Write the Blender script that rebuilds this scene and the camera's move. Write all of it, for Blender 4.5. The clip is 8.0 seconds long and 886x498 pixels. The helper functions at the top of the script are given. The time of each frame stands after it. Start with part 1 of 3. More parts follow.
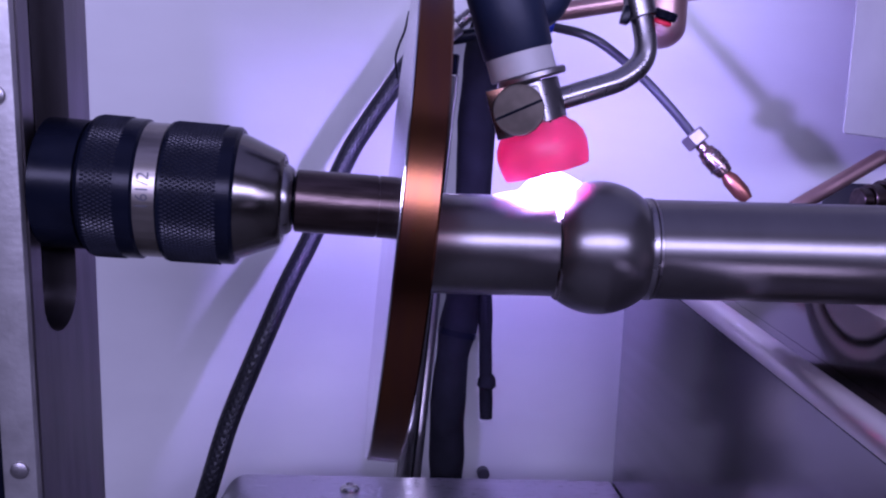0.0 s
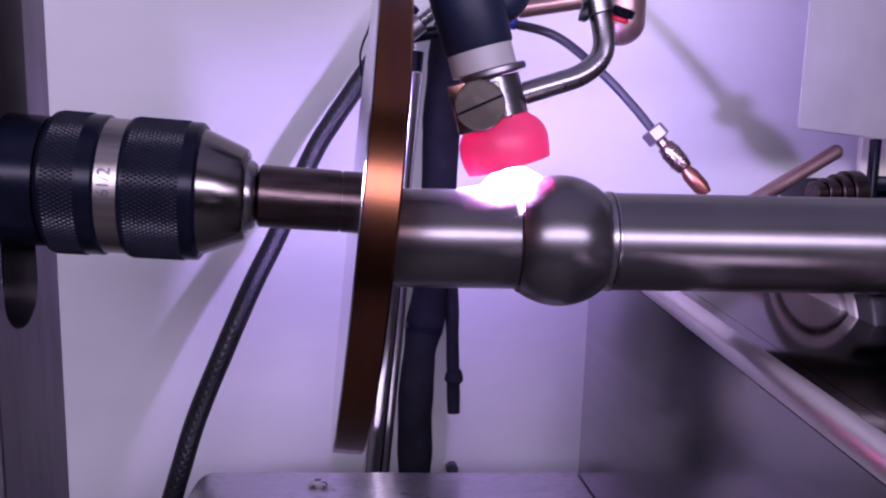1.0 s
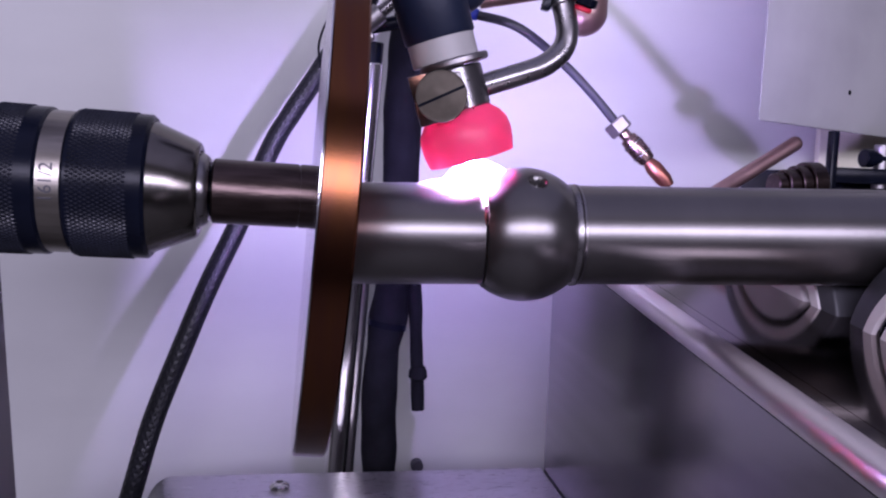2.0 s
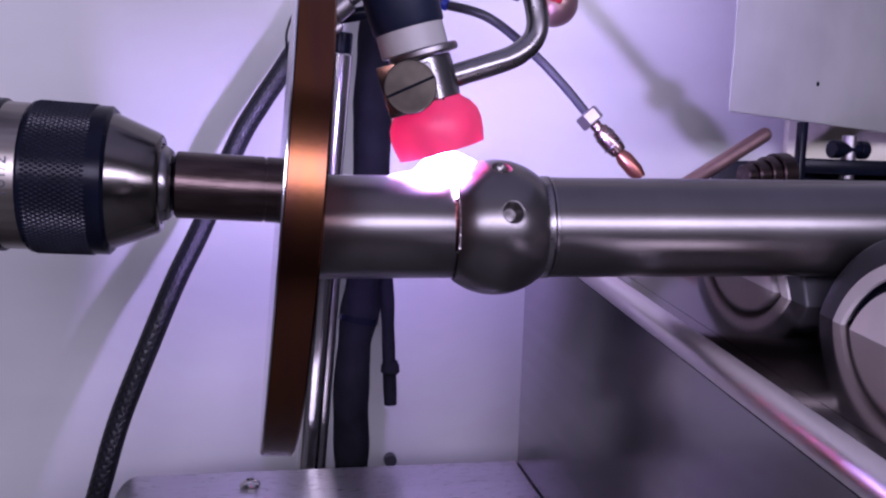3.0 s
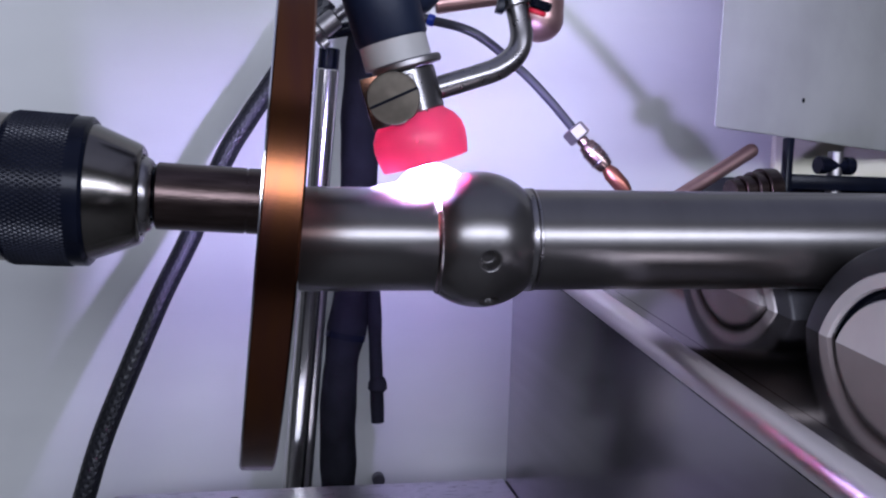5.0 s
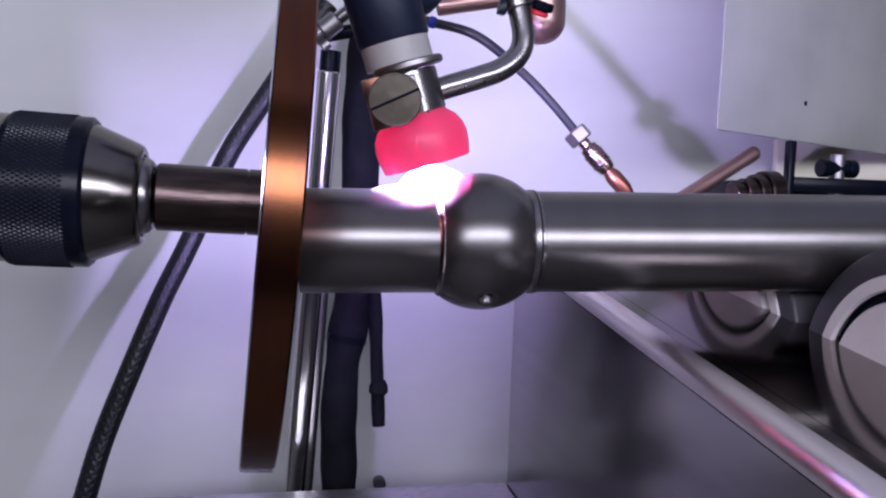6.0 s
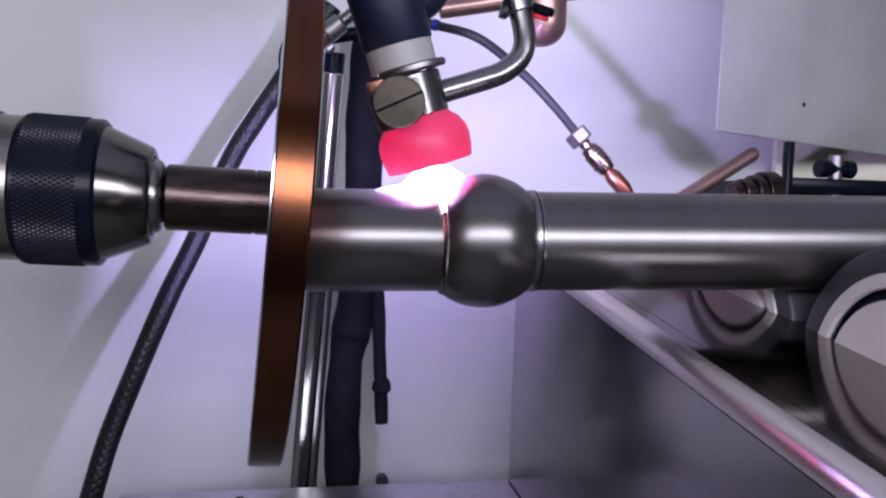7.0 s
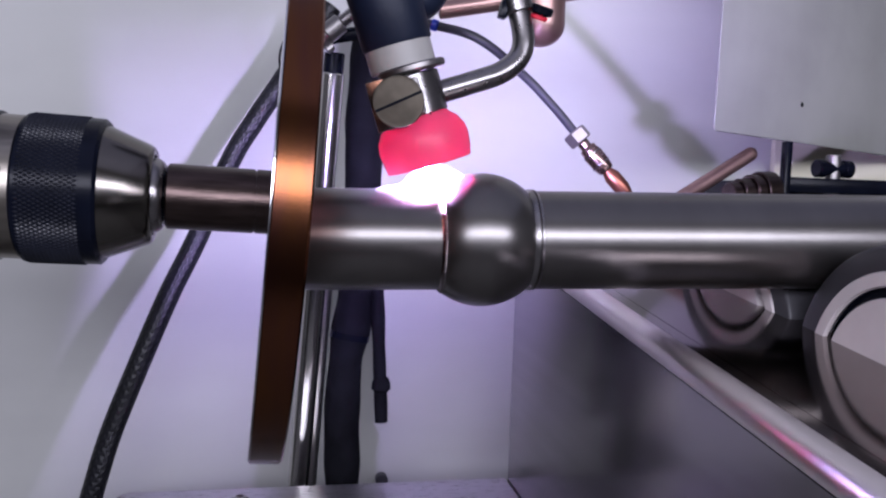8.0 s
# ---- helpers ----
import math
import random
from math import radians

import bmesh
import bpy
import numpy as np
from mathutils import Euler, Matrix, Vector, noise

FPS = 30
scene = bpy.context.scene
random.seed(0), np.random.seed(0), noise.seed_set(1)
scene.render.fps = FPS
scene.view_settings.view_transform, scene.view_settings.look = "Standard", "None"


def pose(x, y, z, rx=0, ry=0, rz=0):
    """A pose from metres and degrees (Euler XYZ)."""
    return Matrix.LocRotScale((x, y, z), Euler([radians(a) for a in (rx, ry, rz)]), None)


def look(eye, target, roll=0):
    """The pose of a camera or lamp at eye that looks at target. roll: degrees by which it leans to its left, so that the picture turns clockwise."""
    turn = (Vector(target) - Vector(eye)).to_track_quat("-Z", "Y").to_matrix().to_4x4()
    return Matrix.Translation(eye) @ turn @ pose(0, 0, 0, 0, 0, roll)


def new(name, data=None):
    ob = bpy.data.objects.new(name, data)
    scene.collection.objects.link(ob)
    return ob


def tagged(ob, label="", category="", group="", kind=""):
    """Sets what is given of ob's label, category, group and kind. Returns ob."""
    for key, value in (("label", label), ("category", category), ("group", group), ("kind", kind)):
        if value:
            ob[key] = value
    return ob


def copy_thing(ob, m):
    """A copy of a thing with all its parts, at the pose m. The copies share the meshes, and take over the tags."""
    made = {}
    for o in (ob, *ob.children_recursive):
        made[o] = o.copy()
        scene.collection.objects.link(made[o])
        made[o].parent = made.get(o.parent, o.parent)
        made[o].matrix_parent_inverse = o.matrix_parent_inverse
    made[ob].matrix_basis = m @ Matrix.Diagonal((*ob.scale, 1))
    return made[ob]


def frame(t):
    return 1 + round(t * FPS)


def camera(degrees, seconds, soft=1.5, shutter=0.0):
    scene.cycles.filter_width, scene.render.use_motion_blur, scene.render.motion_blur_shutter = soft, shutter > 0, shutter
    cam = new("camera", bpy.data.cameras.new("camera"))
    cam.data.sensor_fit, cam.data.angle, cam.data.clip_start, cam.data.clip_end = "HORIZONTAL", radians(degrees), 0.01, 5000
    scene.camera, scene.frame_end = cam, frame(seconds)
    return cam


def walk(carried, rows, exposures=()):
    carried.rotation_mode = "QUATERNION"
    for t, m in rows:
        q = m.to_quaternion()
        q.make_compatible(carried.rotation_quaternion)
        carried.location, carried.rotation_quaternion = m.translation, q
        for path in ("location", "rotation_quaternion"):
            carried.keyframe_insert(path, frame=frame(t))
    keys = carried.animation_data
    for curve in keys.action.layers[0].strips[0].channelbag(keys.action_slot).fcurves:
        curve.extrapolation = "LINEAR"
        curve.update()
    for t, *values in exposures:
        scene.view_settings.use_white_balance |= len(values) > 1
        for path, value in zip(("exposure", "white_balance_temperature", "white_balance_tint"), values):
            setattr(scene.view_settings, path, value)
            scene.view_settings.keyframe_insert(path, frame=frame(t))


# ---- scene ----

cam = camera(59.0, 8.0, soft=2.2)
# seconds, place in metres, turn in degrees
PATH = [
    (0.0, -0.0642, -0.2973, 0.2164, 84.39, -2.60, -3.46),
    (0.5, -0.0673, -0.2969, 0.2179, 84.33, -2.50, -4.64),
    (1.0, -0.0620, -0.3010, 0.2148, 84.43, -2.29, -5.70),
    (1.5, -0.0608, -0.2979, 0.2144, 84.37, -2.14, -7.05),
    (3.0, -0.0591, -0.2895, 0.2144, 83.62, -1.80, -10.42),
    (3.5, -0.0569, -0.2897, 0.2131, 83.70, -1.79, -10.80),
    (4.0, -0.0569, -0.2924, 0.2130, 84.13, -1.81, -10.91),
    (4.5, -0.0555, -0.2905, 0.2121, 84.74, -1.80, -10.94),
    (6.0, -0.0552, -0.2875, 0.2100, 85.49, -1.85, -10.84),
    (6.5, -0.0554, -0.2895, 0.2102, 85.48, -1.84, -10.75),
    (7.0, -0.0569, -0.2932, 0.2101, 85.50, -1.85, -10.74),
    (7.5, -0.0574, -0.2945, 0.2102, 85.48, -1.84, -10.78),
    (8.0, -0.0570, -0.2950, 0.2098, 85.51, -1.86, -10.76),
]
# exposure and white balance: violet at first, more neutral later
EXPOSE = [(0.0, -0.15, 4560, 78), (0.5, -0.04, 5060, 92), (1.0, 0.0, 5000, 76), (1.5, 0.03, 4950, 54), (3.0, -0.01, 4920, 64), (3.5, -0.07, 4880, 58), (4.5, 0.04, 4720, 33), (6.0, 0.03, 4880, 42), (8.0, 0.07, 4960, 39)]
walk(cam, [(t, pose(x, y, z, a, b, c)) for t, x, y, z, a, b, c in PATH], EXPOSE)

# ---- light ----
world = bpy.data.worlds.new("cell_world")
scene.world = world
world.use_nodes = True
world.node_tree.nodes["Background"].inputs[0].default_value = (0.5, 0.55, 0.6, 1)
world.node_tree.nodes["Background"].inputs[1].default_value = 0.05


def lamp(name, kind, place, target, watts, colour, size=0.1, size_y=0.1):
    data = bpy.data.lights.new(name, kind)
    data.energy, data.color = watts, colour
    if kind == "AREA":
        data.shape, data.size, data.size_y = "RECTANGLE", size, size_y
    else:
        data.shadow_soft_size = size
    ob = new(name, data)
    ob.matrix_world = look(place, target)
    return ob


# unseen ceiling panel, and bright front strip behind the viewer; the arc lights the rest
lamp("ceiling_lamp", "AREA", (0.05, -0.2, 0.79), (0.05, -0.2, 0.0), 0.8, (1.0, 0.98, 0.95), 1.3, 0.8)
lamp("front_strip", "AREA", (-0.05, -0.785, 0.405), (-0.05, 0.3, 0.30), 10.0, (1.0, 0.95, 0.68), 1.3, 0.17)


# ---- materials ----
def material(name, colour, rough=0.5, metal=0.0, vary=0.15, scale=60, bump=0.15, bump_scale=400, stretch=(1, 1, 1),
             dark=None, coat=0.0, aniso=0.0, spec=0.5):
    """Principled surface with stains at one scale and fine grain at another."""
    m = bpy.data.materials.new(name)
    m.use_nodes = True
    n, l = m.node_tree.nodes, m.node_tree.links
    b = n["Principled BSDF"]
    b.inputs["Metallic"].default_value = metal
    b.inputs["Coat Weight"].default_value = coat
    b.inputs["Specular IOR Level"].default_value = spec
    b.inputs["Anisotropic"].default_value = aniso
    tc = n.new("ShaderNodeTexCoord")
    mp = n.new("ShaderNodeMapping")
    mp.inputs["Scale"].default_value = stretch
    l.new(tc.outputs["Object"], mp.inputs["Vector"])
    big = n.new("ShaderNodeTexNoise")
    big.inputs["Scale"].default_value, big.inputs["Detail"].default_value = scale, 5
    fine = n.new("ShaderNodeTexNoise")
    fine.inputs["Scale"].default_value, fine.inputs["Detail"].default_value = bump_scale, 3
    l.new(mp.outputs[0], big.inputs["Vector"])
    l.new(mp.outputs[0], fine.inputs["Vector"])
    mix = n.new("ShaderNodeMix")
    mix.data_type = "RGBA"
    low = dark or tuple(c * (1 - 2 * vary) for c in colour)
    mix.inputs[6].default_value, mix.inputs[7].default_value = (*low, 1), (*colour, 1)
    ramp = n.new("ShaderNodeMapRange")
    ramp.inputs[1].default_value, ramp.inputs[2].default_value = 0.35, 0.65
    l.new(big.outputs[0], ramp.inputs[0])
    l.new(ramp.outputs[0], mix.inputs[0])
    l.new(mix.outputs[2], b.inputs["Base Color"])
    r = n.new("ShaderNodeMapRange")
    r.inputs[3].default_value, r.inputs[4].default_value = max(0.02, rough * 0.92), min(1, rough * 1.08)
    l.new(fine.outputs[0], r.inputs[0])
    l.new(r.outputs[0], b.inputs["Roughness"])
    bp = n.new("ShaderNodeBump")
    bp.inputs["Strength"].default_value, bp.inputs["Distance"].default_value = bump, 0.0004
    l.new(fine.outputs[0], bp.inputs["Height"])
    if bump:
        l.new(bp.outputs[0], b.inputs["Normal"])
    return m


def glow(name, colour, strength):
    m = bpy.data.materials.new(name)
    m.use_nodes = True
    b = m.node_tree.nodes["Principled BSDF"]
    b.inputs["Emission Color"].default_value, b.inputs["Emission Strength"].default_value = (*colour, 1), strength
    return m


DARKWALL = material("dark_front_wall", (0.03, 0.03, 0.035), 0.6)
WALL = material("white_sheet", (0.66, 0.66, 0.63), 0.5, 0, 0.035, 7, 0.12, 450, (1, 1, 2.5))
CELL = material("cell_paint", (0.14, 0.14, 0.135), 0.7, 0, 0.06, 6)
DARKSTEEL = material("dark_bright_steel", (0.28, 0.265, 0.265), 0.28, 1, 0.1, 50, 0.05)
BRASS = material("turned_screw_head", (0.12, 0.105, 0.082), 0.3, 1, 0.12, 160, 0.0)
NOSE = material("nose_steel", (0.16, 0.148, 0.132), 0.19, 1, 0.05, 40, 0.02, 300, (1, 8, 8))
BAND = material("worn_band_steel", (0.3, 0.275, 0.235), 0.32, 1, 0.1, 60, 0.08, 300, (1, 8, 8))
STEEL = material("turned_steel", (0.52, 0.5, 0.48), 0.3, 1, 0.06, 40, 0.08, 300, (1, 8, 8))
PIPE = material("brushed_tube", (0.155, 0.146, 0.14), 0.29, 0.94, 0.05, 22, 0, 500, (3, 1, 1))
UPRIGHT = material("ground_steel", (0.2, 0.18, 0.185), 0.35, 1, 0.1, 40, 0.1, 300, (4, 4, 0.5))
DULL = material("dull_steel", (0.3, 0.285, 0.28), 0.42, 1, 0.1, 50, 0.2)
BEAD = material("weld_bead", (0.34, 0.3, 0.3), 0.2, 1, 0.15, 120, 0.1)
POLISHED = material("polished_steel", (0.6, 0.58, 0.56), 0.16, 1, 0.04, 20, 0.05)
SHEET = material("stainless_sheet", (0.33, 0.305, 0.335), 0.17, 1, 0.05, 12, 0.03, 200, (0.4, 0.4, 12))
COPPER = material("heat_tinted_copper", (0.135, 0.053, 0.02), 0.2, 1, 0.1, 30, 0.02, 500, (6, 1, 1), dark=(0.11, 0.042, 0.028))
# the trough's stainless again, lightened to strengthen the highlight along the fold
EDGE = material("highlight_steel", (0.68, 0.62, 0.63), 0.33, 1, 0.04, 20, 0)
MIRROR = material("mirror_sheet", (0.28, 0.24, 0.23), 0.09, 1, 0.1, 14, 0.0)
FACE = material("disc_face", (0.72, 0.7, 0.7), 0.14, 1, 0.04, 30, 0.05)
PINM = material("browned_pin", (0.085, 0.062, 0.056), 0.3, 1, 0.22, 55, 0.15, 300, (1, 6, 6))
BLACK = material("blackened_steel", (0.004, 0.005, 0.011), 0.25, 0.0, 0.2, 60, 0.1, spec=0.11)
# blackened steel made lighter and glossier, so that the knurl's points glint
KNURL = material("glinting_knurl_tips", (0.012, 0.013, 0.02), 0.3, 0.0, 0.25, 90, 0.1, spec=0.27)
RUBBER = material("black_rubber", (0.009, 0.009, 0.012), 0.8, 0, 0.2, 80, 0.4, 700, spec=0.06)
BRAID = material("woven_black_jacket", (0.012, 0.012, 0.017), 0.42, 0, 0.25, 120, 0.3, 900, spec=0.45)
LINE = material("slate_hose", (0.035, 0.035, 0.045), 0.35, 0, 0.1, 80, 0.1)
NUT = material("plated_nut", (0.36, 0.32, 0.33), 0.34, 0.85, 0.08, 80, 0.1)
# black plastic; the navy tint paints in the blue veil of lens flare
HANDLE = material("torch_plastic", (0.007, 0.011, 0.028), 0.5, 0, 0.1, 80, 0.2, spec=0.3)
CERAMIC = material("white_ceramic", (0.34, 0.33, 0.31), 0.5, 0, 0.05, 80, 0.1)
ALU = material("raw_aluminium", (0.36, 0.35, 0.33), 0.5, 0.8, 0.12, 90, 0.3, 500)
GREY = material("grey_enamel", (0.36, 0.36, 0.335), 0.5, 0, 0.09, 14, 0.25, 700)
WHITEP = material("white_plastic", (0.72, 0.66, 0.65), 0.35, 0, 0.05, 50, 0.1)
DARKP = material("dark_grey_plastic", (0.05, 0.048, 0.055), 0.45, 0, 0.08, 50, 0.1)
# copper of the tubes; on the lever it paints in the red cup's glow
CU_AND_GLOW = material("copper_and_glow_pink", (0.44, 0.28, 0.25), 0.36, 0.88, 0.08, 50, 0.1)
# steel with the cup's reflected red glow put into its colour
GLOWSTEEL = material("red_glow_steel", (0.4, 0.27, 0.25), 0.27, 1, 0.14, 50, 0.08)
REDCU = material("reddish_copper", (0.34, 0.13, 0.09), 0.35, 0.9, 0.1, 60, 0.1)
CREAM = material("cream_panel", (0.75, 0.72, 0.55), 0.6, 0, 0.04, 20)
BLUE = material("blue_plastic", (0.02, 0.05, 0.5), 0.4)
REDK = material("red_mark", (0.8, 0.03, 0.06), 0.4)
PLATE = material("satin_plate", (0.5, 0.49, 0.5), 0.28, 0.9, 0.05, 15, 0.08, 250, (0.6, 6, 6))

SILICONE = bpy.data.materials.new("red_silicone")
SILICONE.use_nodes = True
_n, _l = SILICONE.node_tree.nodes, SILICONE.node_tree.links
_b = _n["Principled BSDF"]
_b.inputs["Base Color"].default_value, _b.inputs["Roughness"].default_value = (0.6, 0.07, 0.14, 1), 0.42
_t = _n.new("ShaderNodeBsdfTranslucent")
_t.inputs[0].default_value = (0.29, 0.035, 0.085, 1)
_m = _n.new("ShaderNodeMixShader")
_m.inputs[0].default_value = 0.3
_l.new(_b.outputs[0], _m.inputs[1])
_l.new(_t.outputs[0], _m.inputs[2])
_l.new(_m.outputs[0], _n["Material Output"].inputs["Surface"])

PLASMA = glow("arc_plasma", (0.9, 0.71, 0.93), 3350)

# painted glare: overexposure and bloom drawn as a glow that thins out from the arc
GLARE = bpy.data.materials.new("glare_falloff")
GLARE.use_nodes = True
_n, _l = GLARE.node_tree.nodes, GLARE.node_tree.links
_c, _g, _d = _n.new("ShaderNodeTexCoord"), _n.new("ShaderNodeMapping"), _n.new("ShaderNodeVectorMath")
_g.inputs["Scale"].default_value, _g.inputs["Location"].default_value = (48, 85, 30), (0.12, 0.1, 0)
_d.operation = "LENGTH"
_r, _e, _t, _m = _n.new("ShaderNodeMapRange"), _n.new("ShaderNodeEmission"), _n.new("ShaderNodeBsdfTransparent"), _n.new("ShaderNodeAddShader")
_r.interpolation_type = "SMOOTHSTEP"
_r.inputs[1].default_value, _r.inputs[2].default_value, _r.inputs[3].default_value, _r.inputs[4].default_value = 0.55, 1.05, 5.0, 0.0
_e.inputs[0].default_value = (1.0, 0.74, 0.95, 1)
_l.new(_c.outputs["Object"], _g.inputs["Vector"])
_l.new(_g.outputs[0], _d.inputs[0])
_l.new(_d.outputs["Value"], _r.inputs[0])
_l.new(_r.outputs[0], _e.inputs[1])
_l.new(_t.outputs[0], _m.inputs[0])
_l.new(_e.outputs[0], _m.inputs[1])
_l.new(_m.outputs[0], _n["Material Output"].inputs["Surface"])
MOLTEN = glow("molten_metal", (1.0, 0.66, 0.66), 40)


# ---- shapes ----
def part(name, bm, mat, parent=None, label="", smooth=40, at=None):
    """Links a bmesh as one mesh object under a thing."""
    for f in bm.faces:
        f.smooth = True
    for e in bm.edges:
        if len(e.link_faces) == 2 and e.calc_face_angle(0) > radians(smooth):
            e.smooth = False
    me = bpy.data.meshes.new(name)
    bm.to_mesh(me)
    bm.free()
    me.materials.append(mat)
    ob = new(name, me)
    ob.parent = parent
    if at is not None:
        ob.matrix_basis = at
    if label:
        ob["label"] = label
    return ob


def thing(name, m, label, category, group="", kind=""):
    ob = new(name)
    ob.empty_display_size = 0.01
    ob.matrix_basis = m
    return tagged(ob, label, category, group, kind)


def box(x0, x1, y0, y1, z0, z1, bevel=0.0, seg=2):
    bm = bmesh.new()
    bmesh.ops.create_cube(bm, size=1)
    for v in bm.verts:
        v.co = ((x0 + x1) / 2 + v.co.x * (x1 - x0), (y0 + y1) / 2 + v.co.y * (y1 - y0), (z0 + z1) / 2 + v.co.z * (z1 - z0))
    if bevel:
        bmesh.ops.bevel(bm, geom=bm.edges[:], offset=bevel, segments=seg, affect="EDGES", profile=0.5)
    return bm


def turned(profile, seg=64, axis="z", m=None):
    """A solid of revolution from (along, radius) pairs."""
    bm = bmesh.new()
    rings = []
    for h, r in profile:
        if r < 1e-6:
            rings.append([bm.verts.new((0, 0, h))])
        else:
            rings.append([bm.verts.new((r * math.cos(2 * math.pi * k / seg), r * math.sin(2 * math.pi * k / seg), h)) for k in range(seg)])
    for a, b in zip(rings, rings[1:]):
        for k in range(seg):
            j = (k + 1) % seg
            if len(a) == 1 and len(b) == 1:
                continue
            if len(a) == 1:
                bm.faces.new((a[0], b[j], b[k]))
            elif len(b) == 1:
                bm.faces.new((a[k], a[j], b[0]))
            else:
                bm.faces.new((a[k], a[j], b[j], b[k]))
    if axis == "x":
        bmesh.ops.rotate(bm, verts=bm.verts, matrix=Matrix.Rotation(radians(90), 3, "Y"))
    if axis == "y":
        bmesh.ops.rotate(bm, verts=bm.verts, matrix=Matrix.Rotation(radians(-90), 3, "X"))
    if m is not None:
        bm.transform(m)
    bmesh.ops.recalc_face_normals(bm, faces=bm.faces)
    return bm


def rod(r, h0, h1, seg=48, axis="z", c=0.0006, m=None):
    """A round bar with broken edges."""
    return turned([(h0, 0), (h0, r - c), (h0 + c, r), (h1 - c, r), (h1, r - c), (h1, 0)], seg, axis, m)


def spline(points, steps=10):
    """Points on a smooth curve through the given ones."""
    p = [Vector(q) for q in points]
    p = [2 * p[0] - p[1]] + p + [2 * p[-1] - p[-2]]
    out = []
    for a, b, c, d in zip(p, p[1:], p[2:], p[3:]):
        for k in range(steps):
            t = k / steps
            out.append(0.5 * (2 * b + (c - a) * t + (2 * a - 5 * b + 4 * c - d) * t * t + (3 * b - a - 3 * c + d) * t ** 3))
    return out + [p[-2]]


def sweep(path, r, seg=20):
    """A round hose of radius r (or radii) along a path."""
    bm = bmesh.new()
    radii = r if isinstance(r, (list, tuple)) else [r] * len(path)
    side, rings = Vector((0.3, 1, 0.2)), []
    for k, q in enumerate(path):
        way = (path[min(k + 1, len(path) - 1)] - path[max(k - 1, 0)]).normalized()
        side = (side - way * side.dot(way)).normalized()
        up = way.cross(side)
        rings.append([bm.verts.new(q + radii[k] * (side * math.cos(2 * math.pi * j / seg) + up * math.sin(2 * math.pi * j / seg))) for j in range(seg)])
    for a, b in zip(rings, rings[1:]):
        for j in range(seg):
            i = (j + 1) % seg
            bm.faces.new((a[j], a[i], b[i], b[j]))
    bm.faces.new(rings[0][::-1])
    bm.faces.new(rings[-1])
    bmesh.ops.recalc_face_normals(bm, faces=bm.faces)
    return bm


def along(a, b, spin=0.0):
    """A pose at a whose z axis points to b."""
    a, b = Vector(a), Vector(b)
    return Matrix.Translation(a) @ (b - a).to_track_quat("Z", "Y").to_matrix().to_4x4() @ Matrix.Rotation(radians(spin), 4, "Z")


def x_along(a, b):
    """A pose at a whose x axis points to b, z kept upward."""
    a, b = Vector(a), Vector(b)
    x = (b - a).normalized()
    y = Vector((0, 0, 1)).cross(x).normalized()
    z = x.cross(y)
    m = Matrix((x, y, z)).transposed().to_4x4()
    return Matrix.Translation(a) @ m


# ---- the cell ----
def structure(name, bm, mat, label, category):
    return tagged(part(name, bm, mat), label, category, kind="structure")


structure("wall_back", box(-0.75, 0.9, -0.01, 0.01, -0.45, 0.65), WALL, "smooth white painted sheet wall of the welding cell", "wall").matrix_basis = pose(0, 0.29, 0.2, 6.5)
# unseen walls, ceiling and floor, added dark so that the metals reflect little
structure("wall_left", box(-0.77, -0.75, -0.8, 0.36, -0.2, 0.8), CELL, "grey painted side wall of the cell", "wall")
structure("wall_right", box(0.9, 0.92, -0.8, 0.36, -0.2, 0.8), CELL, "grey painted side wall of the cell", "wall")
structure("wall_front", box(-0.75, 0.9, -0.82, -0.8, -0.2, 0.8), DARKWALL, "dark unseen wall added behind the viewer", "wall")
structure("ceiling", box(-0.77, 0.92, -0.82, 0.36, 0.8, 0.82), CELL, "grey painted cell ceiling", "ceiling")
structure("floor", box(-0.77, 0.92, -0.82, 0.36, -0.22, -0.2), CELL, "grey painted cell floor", "floor")


def base_cover():
    t = thing("base_cover", pose(0, 0, 0, 0, 0, 0), "satin stainless cover plate with rounded corner beside the stainless trough", "cover plate")
    bm = box(-0.1569, 0.0736, 0.066, 0.1575, -0.19, 0.0330)
    edges = [e for e in bm.edges if abs(e.verts[0].co.x + 0.1569) < 1e-4 and abs(e.verts[1].co.x + 0.1569) < 1e-4
             and e.verts[0].co.y > 0 and e.verts[1].co.y > 0]
    bmesh.ops.bevel(bm, geom=edges, offset=0.012, segments=6, affect="EDGES", profile=0.5)
    part("cover_sheet", bm, PLATE, t)
    s = part("screw", turned([(0, 0.0055), (0.001, 0.0057), (0.0025, 0.0048), (0.0036, 0.003), (0.0038, 0.0022), (0.0018, 0.0022), (0.0018, 0)], 32), POLISHED, t,
             "bright button-head socket screw", at=pose(-0.0832, 0.1367, 0.0331))
    return t


base_cover()


